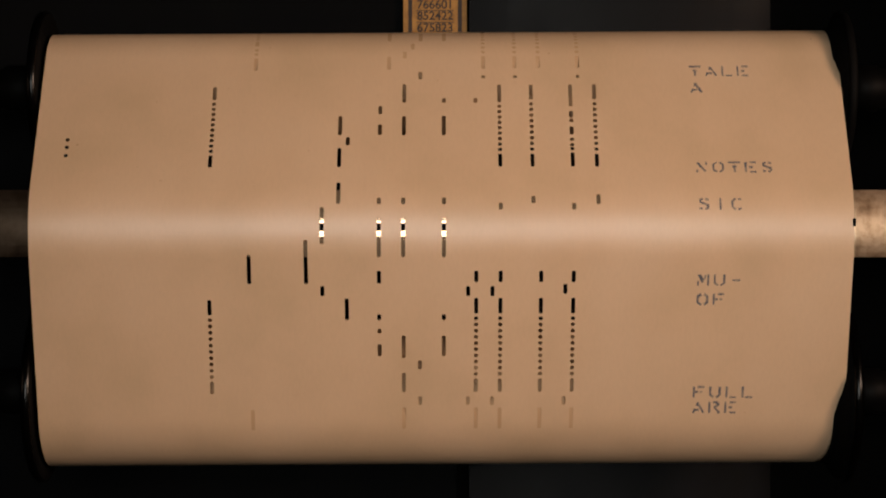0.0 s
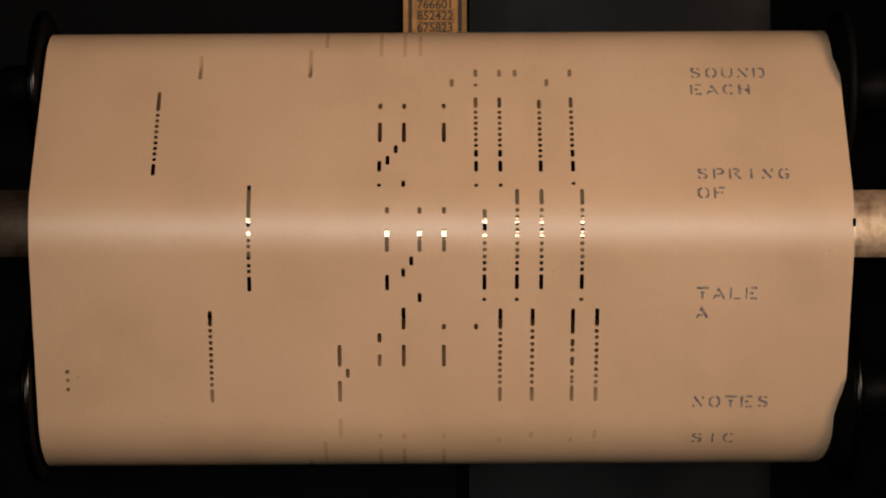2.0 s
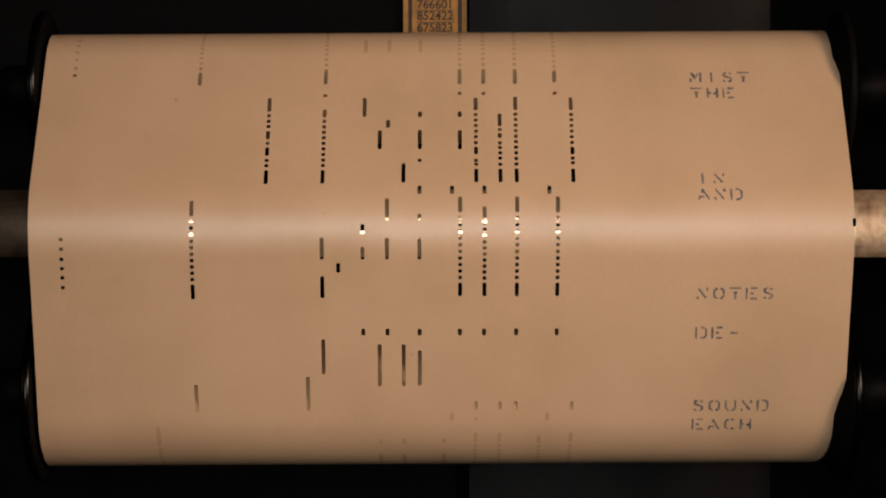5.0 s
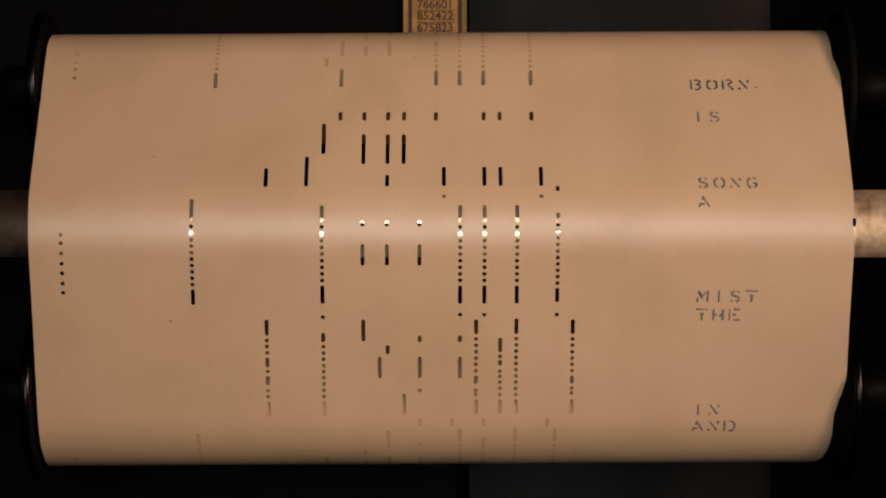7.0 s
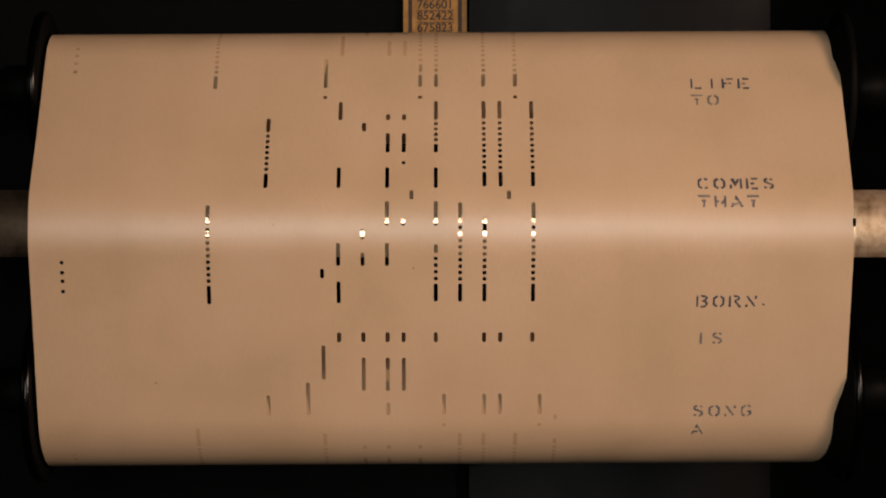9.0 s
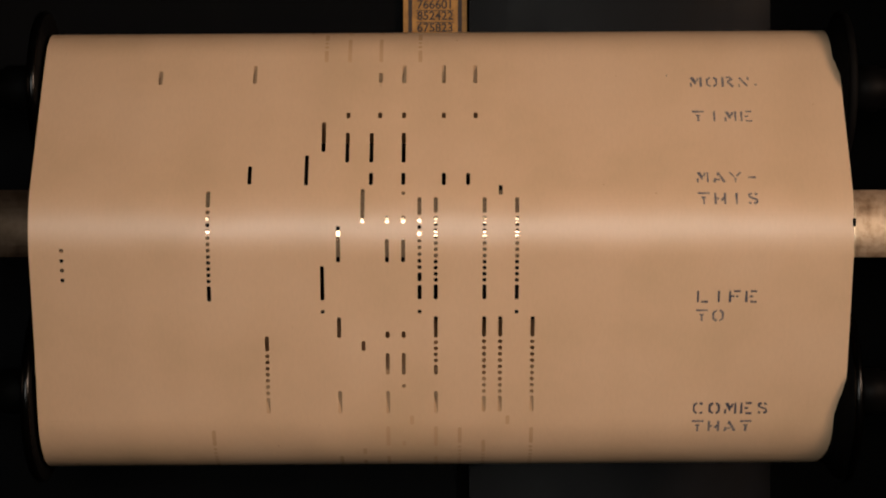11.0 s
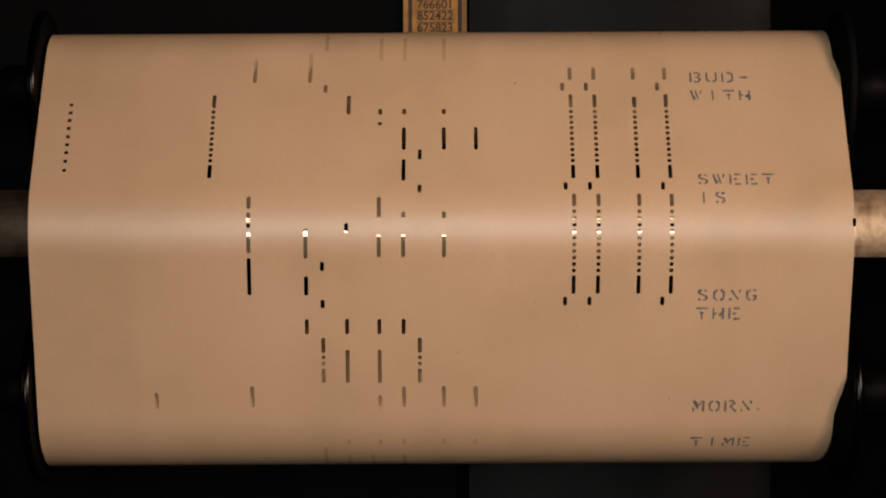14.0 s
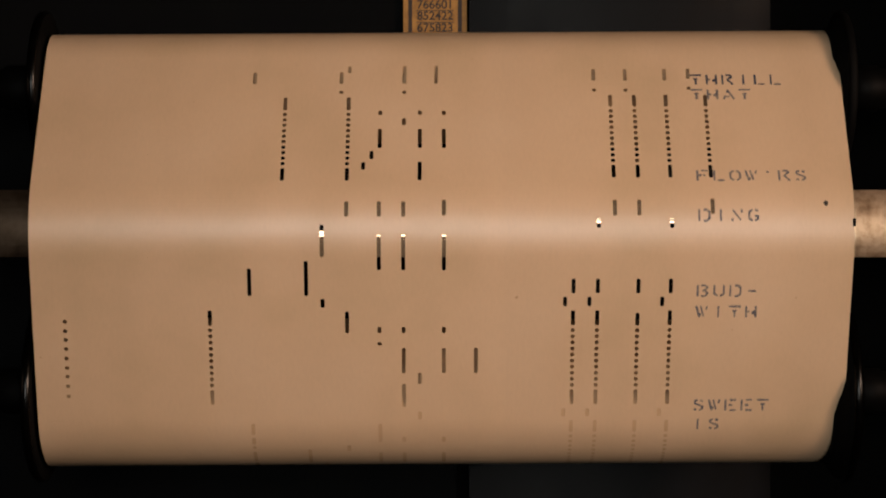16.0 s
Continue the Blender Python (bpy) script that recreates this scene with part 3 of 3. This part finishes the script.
def strip_mesh(pa, pb, holes):
    mid = (pa + pb) / 2
    cuts = {pa, pb}
    for _, a, b in holes:
        for q in (a, a + 0.12, a + CUT, b - CUT, b - 0.12, b):
            if pa < q < pb:
                cuts.add(q)
    cuts = sorted(cuts)
    over = 0.03
    verts, faces, coords, known = [], [], [], {}
    for q0, q1 in zip(cuts, cuts[1:]):
        spans = []
        for h in holes:
            if h[1] < (q0 + q1) / 2 < h[2]:
                x = (X_MID + h[0] * PITCH) / MM
                spans.append((x, gap(h, q0), gap(h, q1)))
        spans.sort()
        lo = [X_LEFT + edge(q0, -1), X_LEFT + edge(q1, -1)]
        done = -1e9
        y0, y1 = q0 - (over if q0 == pa else 0), q1 + (over if q1 == pb else 0)
        for x, g0, g1 in spans + [(None, 0, 0)]:
            if x is not None and x - done < 0.1:
                continue
            hi = [X_RIGHT + edge(q0, 1), X_RIGHT + edge(q1, 1)] if x is None else [x - g0, x - g1]
            ring = []
            for px, py in ((lo[0], y0), (hi[0], y0), (hi[1], y1), (lo[1], y1)):
                key = (round(px, 4), round(py, 4))
                if key not in known:
                    known[key] = len(verts)
                    verts.append((px * MM, (py - mid) * MM, 0))
                    coords.append((px * MM, py * MM))
                ring.append(known[key])
            faces.append(ring)
            if x is not None:
                lo, done = [x + g0, x + g1], x
    me = bpy.data.meshes.new("paper_strip")
    me.from_pydata(verts, [], faces)
    uv = me.uv_layers.new(name="sheet")
    for loop in me.loops:
        uv.data[loop.index].uv = coords[loop.vertex_index]
    me.materials.append(PAPER)
    return me


STRIPS = []


def lay_sheet():
    HOLES.sort(key=lambda h: h[1])
    count = round((P_LAST - P_FIRST) / STRIP)
    for i in range(count):
        pa, pb = P_FIRST + i * STRIP, P_FIRST + (i + 1) * STRIP
        ob = new("paper_strip", strip_mesh(pa, pb, [h for h in HOLES if h[1] < pb and h[2] > pa]))
        ob.parent = roll
        STRIPS.append((ob, (pa + pb) / 2 * MM, 0.000003 * (i % 2)))


lay_sheet()


# ---------------------------------------------------------------- the sheet: stencilled words
# strokes on a grid 4 wide and 5 high, broken as stencil letters are
GLYPHS = {
    "A": "0.3,0,0.9,1.7 1.0,1.3,2.2,1.3 1.7,4.9,3.8,0 1.5,3.4,1.8,4.6",
    "B": "0.3,0,0.3,5 1.6,5,2.7,5 2.7,5,3.6,4.1 3.6,4.1,2.7,2.8 2.0,2.6,2.7,2.6 2.8,2.5,3.7,1.4 3.7,1.4,2.8,0 1.6,0,2.8,0",
    "C": "1.5,4.9,0.5,3.9 0.5,3.9,0.5,1.1 0.5,1.1,1.5,0.1 2.5,4.9,3.4,4.6 2.5,0.1,3.4,0.4",
    "D": "0.3,0,0.3,5 1.9,5,2.9,4.9 2.9,4.9,3.7,3.9 3.7,3.9,3.7,1.1 3.7,1.1,2.9,0.1 1.9,0,2.9,0.1",
    "E": "0.3,0,0.3,5 1.8,5,3.7,5 1.5,2.5,2.5,2.5 1.8,0,3.7,0",
    "F": "0.3,0,0.3,5 0.4,2.6,1.6,2.6 1.7,5,3.7,5 2.4,2.6,3.0,2.6",
    "G": "1.5,4.9,0.5,3.9 0.5,3.9,0.5,1.1 0.5,1.1,1.5,0.1 2.5,4.9,3.4,4.6 2.5,2.2,3.5,2.2 3.4,2.2,3.4,1.0 3.4,0.9,2.5,0.1",
    "H": "0.4,0,0.4,5 0.5,2.5,1.4,2.5 3.6,0,3.6,5 3.5,2.9,2.4,1.9 2.4,1.8,3.4,1.8",
    "I": "2.0,0,2.0,5",
    "L": "0.5,0,0.5,5 1.6,0,3.7,0",
    "M": "0.3,0,0.3,1.8 0.4,4.9,1.9,1.4 0.9,4.9,2.0,2.4 2.4,3.0,2.8,4.6 3.7,0,3.7,5",
    "N": "0.4,0,0.4,0.9 0.6,4.8,3.1,0.4 3.5,3.8,3.5,5",
    "O": "1.5,4.9,0.4,3.9 0.4,3.9,0.4,1.1 0.4,1.1,1.5,0.1 2.6,4.9,3.6,3.9 3.6,3.9,3.6,1.1 3.6,1.1,2.6,0.1",
    "P": "0.5,0,0.5,5 1.5,5,2.8,5 2.8,5,3.7,3.8 3.7,3.8,2.8,2.4 1.5,2.4,2.8,2.4",
    "R": "0.3,0,0.3,5 1.6,5,2.7,5 2.7,5,3.5,4.1 3.5,4.0,2.0,2.6 2.0,2.4,3.8,0 3.2,0.1,3.8,0.1",
    "S": "1.6,4.9,0.7,4.4 0.7,4.4,0.8,3.4 0.8,3.3,3.2,2.0 3.3,2.0,3.4,0.8 3.4,0.8,2.4,0.1 2.6,4.8,3.4,4.4 0.6,0.6,1.3,0.3",
    "T": "0.1,5,3.9,5 2.0,0,2.0,2.7 1.4,2.9,2.6,2.9",
    "U": "0.4,5,0.4,1.2 0.4,1.2,1.5,0.1 3.6,5,3.6,1.0 3.6,1.0,2.5,0.1",
    "W": "0.1,5,1.1,0.1 1.6,5,2.5,0.4 1.1,0.2,1.5,1.6 3.7,5,3.3,3.5",
    "Y": "0.2,5,1.5,2.9 3.8,5,2.6,3.2 2.0,0,2.0,2.0",
    "-": "0.9,2.4,3.3,2.4",
    "'": "1.7,4.4,2.3,4.2",
    ".": "0.3,1.0,0.9,1.0",
}
TALL, WIDE, STEP_X, PEN = 3.9, 4.15, 5.70, 0.82
WORDS = []


def word(body, p, ink=INK):
    bm = bmesh.new()
    x0 = 88.4
    for n, ch in enumerate(body):
        for stroke in GLYPHS[ch].split():
            ax, ay, bx, by = (float(v) for v in stroke.split(","))
            a = Vector((x0 + n * STEP_X + ax / 4 * WIDE, (ay / 5 - 0.5) * TALL, 0))
            b = Vector((x0 + n * STEP_X + bx / 4 * WIDE, (by / 5 - 0.5) * TALL, 0))
            w = PEN * random.uniform(0.85, 1.1)
            d = (b - a).normalized()
            side = Vector((-d.y, d.x, 0)) * w / 2
            a, b = a - d * 0.12, b + d * 0.12
            fa, fb = random.uniform(0.7, 1.15), random.uniform(0.7, 1.15)
            bm.faces.new([bm.verts.new(v * MM) for v in (a - side * fa, b - side * fb, b + side * fb, a + side * fa)])
    ob = part("printed_word", bm, ink, roll, "faded blue-grey stencilled word " + body)
    WORDS.append((ob, p * MM))


word("ARE", -66.3)
word("FULL", -60.5)
word("OF", -26.0)
word("MU-", -18.9)
word("SIC", 8.1)
word("NOTES", 22.5)
word("A", 55.8)
word("TALE", 62.9)
word("OF", 98.8)
word("SPRING", 106.4)
word("EACH", 141.6)
word("SOUND", 148.7)
word("DE-", 176.0)
word("NOTES", 190.5)
word("AND", 226.0)
word("IN", 232.2)
word("THE", 267.8)
word("MIST", 274.5)
word("A", 308.4)
word("SONG", 315.5)
word("IS", 342.8)
word("BORN.", 356.4, FRESH_INK)
word("THAT", 392.1)
word("COMES", 398.9, FRESH_INK)
word("TO", 433.6)
word("LIFE", 440.6, FRESH_INK)
word("THIS", 475.6)
word("MAY-", 483.9)
word("TIME", 509.1)
word("MORN.", 523.7)
word("THE", 558.3)
word("SONG", 565.1)
word("IS", 599.9)
word("SWEET", 607.1)
word("WITH", 642.0)
word("BUD-", 649.7)
word("DING", 676.6)
word("FLOW'RS", 691.6)
word("THAT", 725.4)
word("THRILL", 731.7, FRESH_INK)


def ink_spot(x, p, size, ink=INK):
    """A small dark fleck in the sheet."""
    bm = bmesh.new()
    bmesh.ops.create_circle(bm, cap_ends=True, segments=7, radius=size * MM)
    for v in bm.verts:
        v.co.x = v.co.x * random.uniform(0.7, 1.2) + x * MM
        v.co.y *= random.uniform(0.7, 1.3)
    WORDS.append((part("ink_spot", bm, ink, roll, "small dark fleck in the paper"), p * MM))


ink_spot(132.7, 680.8, 0.9, GRIME)
ink_spot(80.2, 526.6, 0.25)
ink_spot(133.8, 78.5, 0.25)
ink_spot(3.2, 131.0, 0.28)


# ---------------------------------------------------------------- what moves
def motions():
    step = 3 / FPS
    times = [i * step for i in range(round(16.0 / step) + 1)]
    for ob, p, lift in STRIPS:
        walk(ob, [(t, lie(run_at(t) - p, lift)) for t in times])
    for ob, p in WORDS:
        walk(ob, [(t, lie(run_at(t) - p, 0.00005)) for t in times])
    half = [i * 0.5 for i in range(33)]
    walk(top_spool, [(t, Matrix.Translation((0, *TOP_AXIS)) @ Matrix.Rotation(run_at(t) / R_TOP, 4, "X")) for t in half])
    walk(bot_spool, [(t, Matrix.Translation((0, *BOT_AXIS)) @ Matrix.Rotation(run_at(t) / R_BOT, 4, "X")) for t in half])


motions()
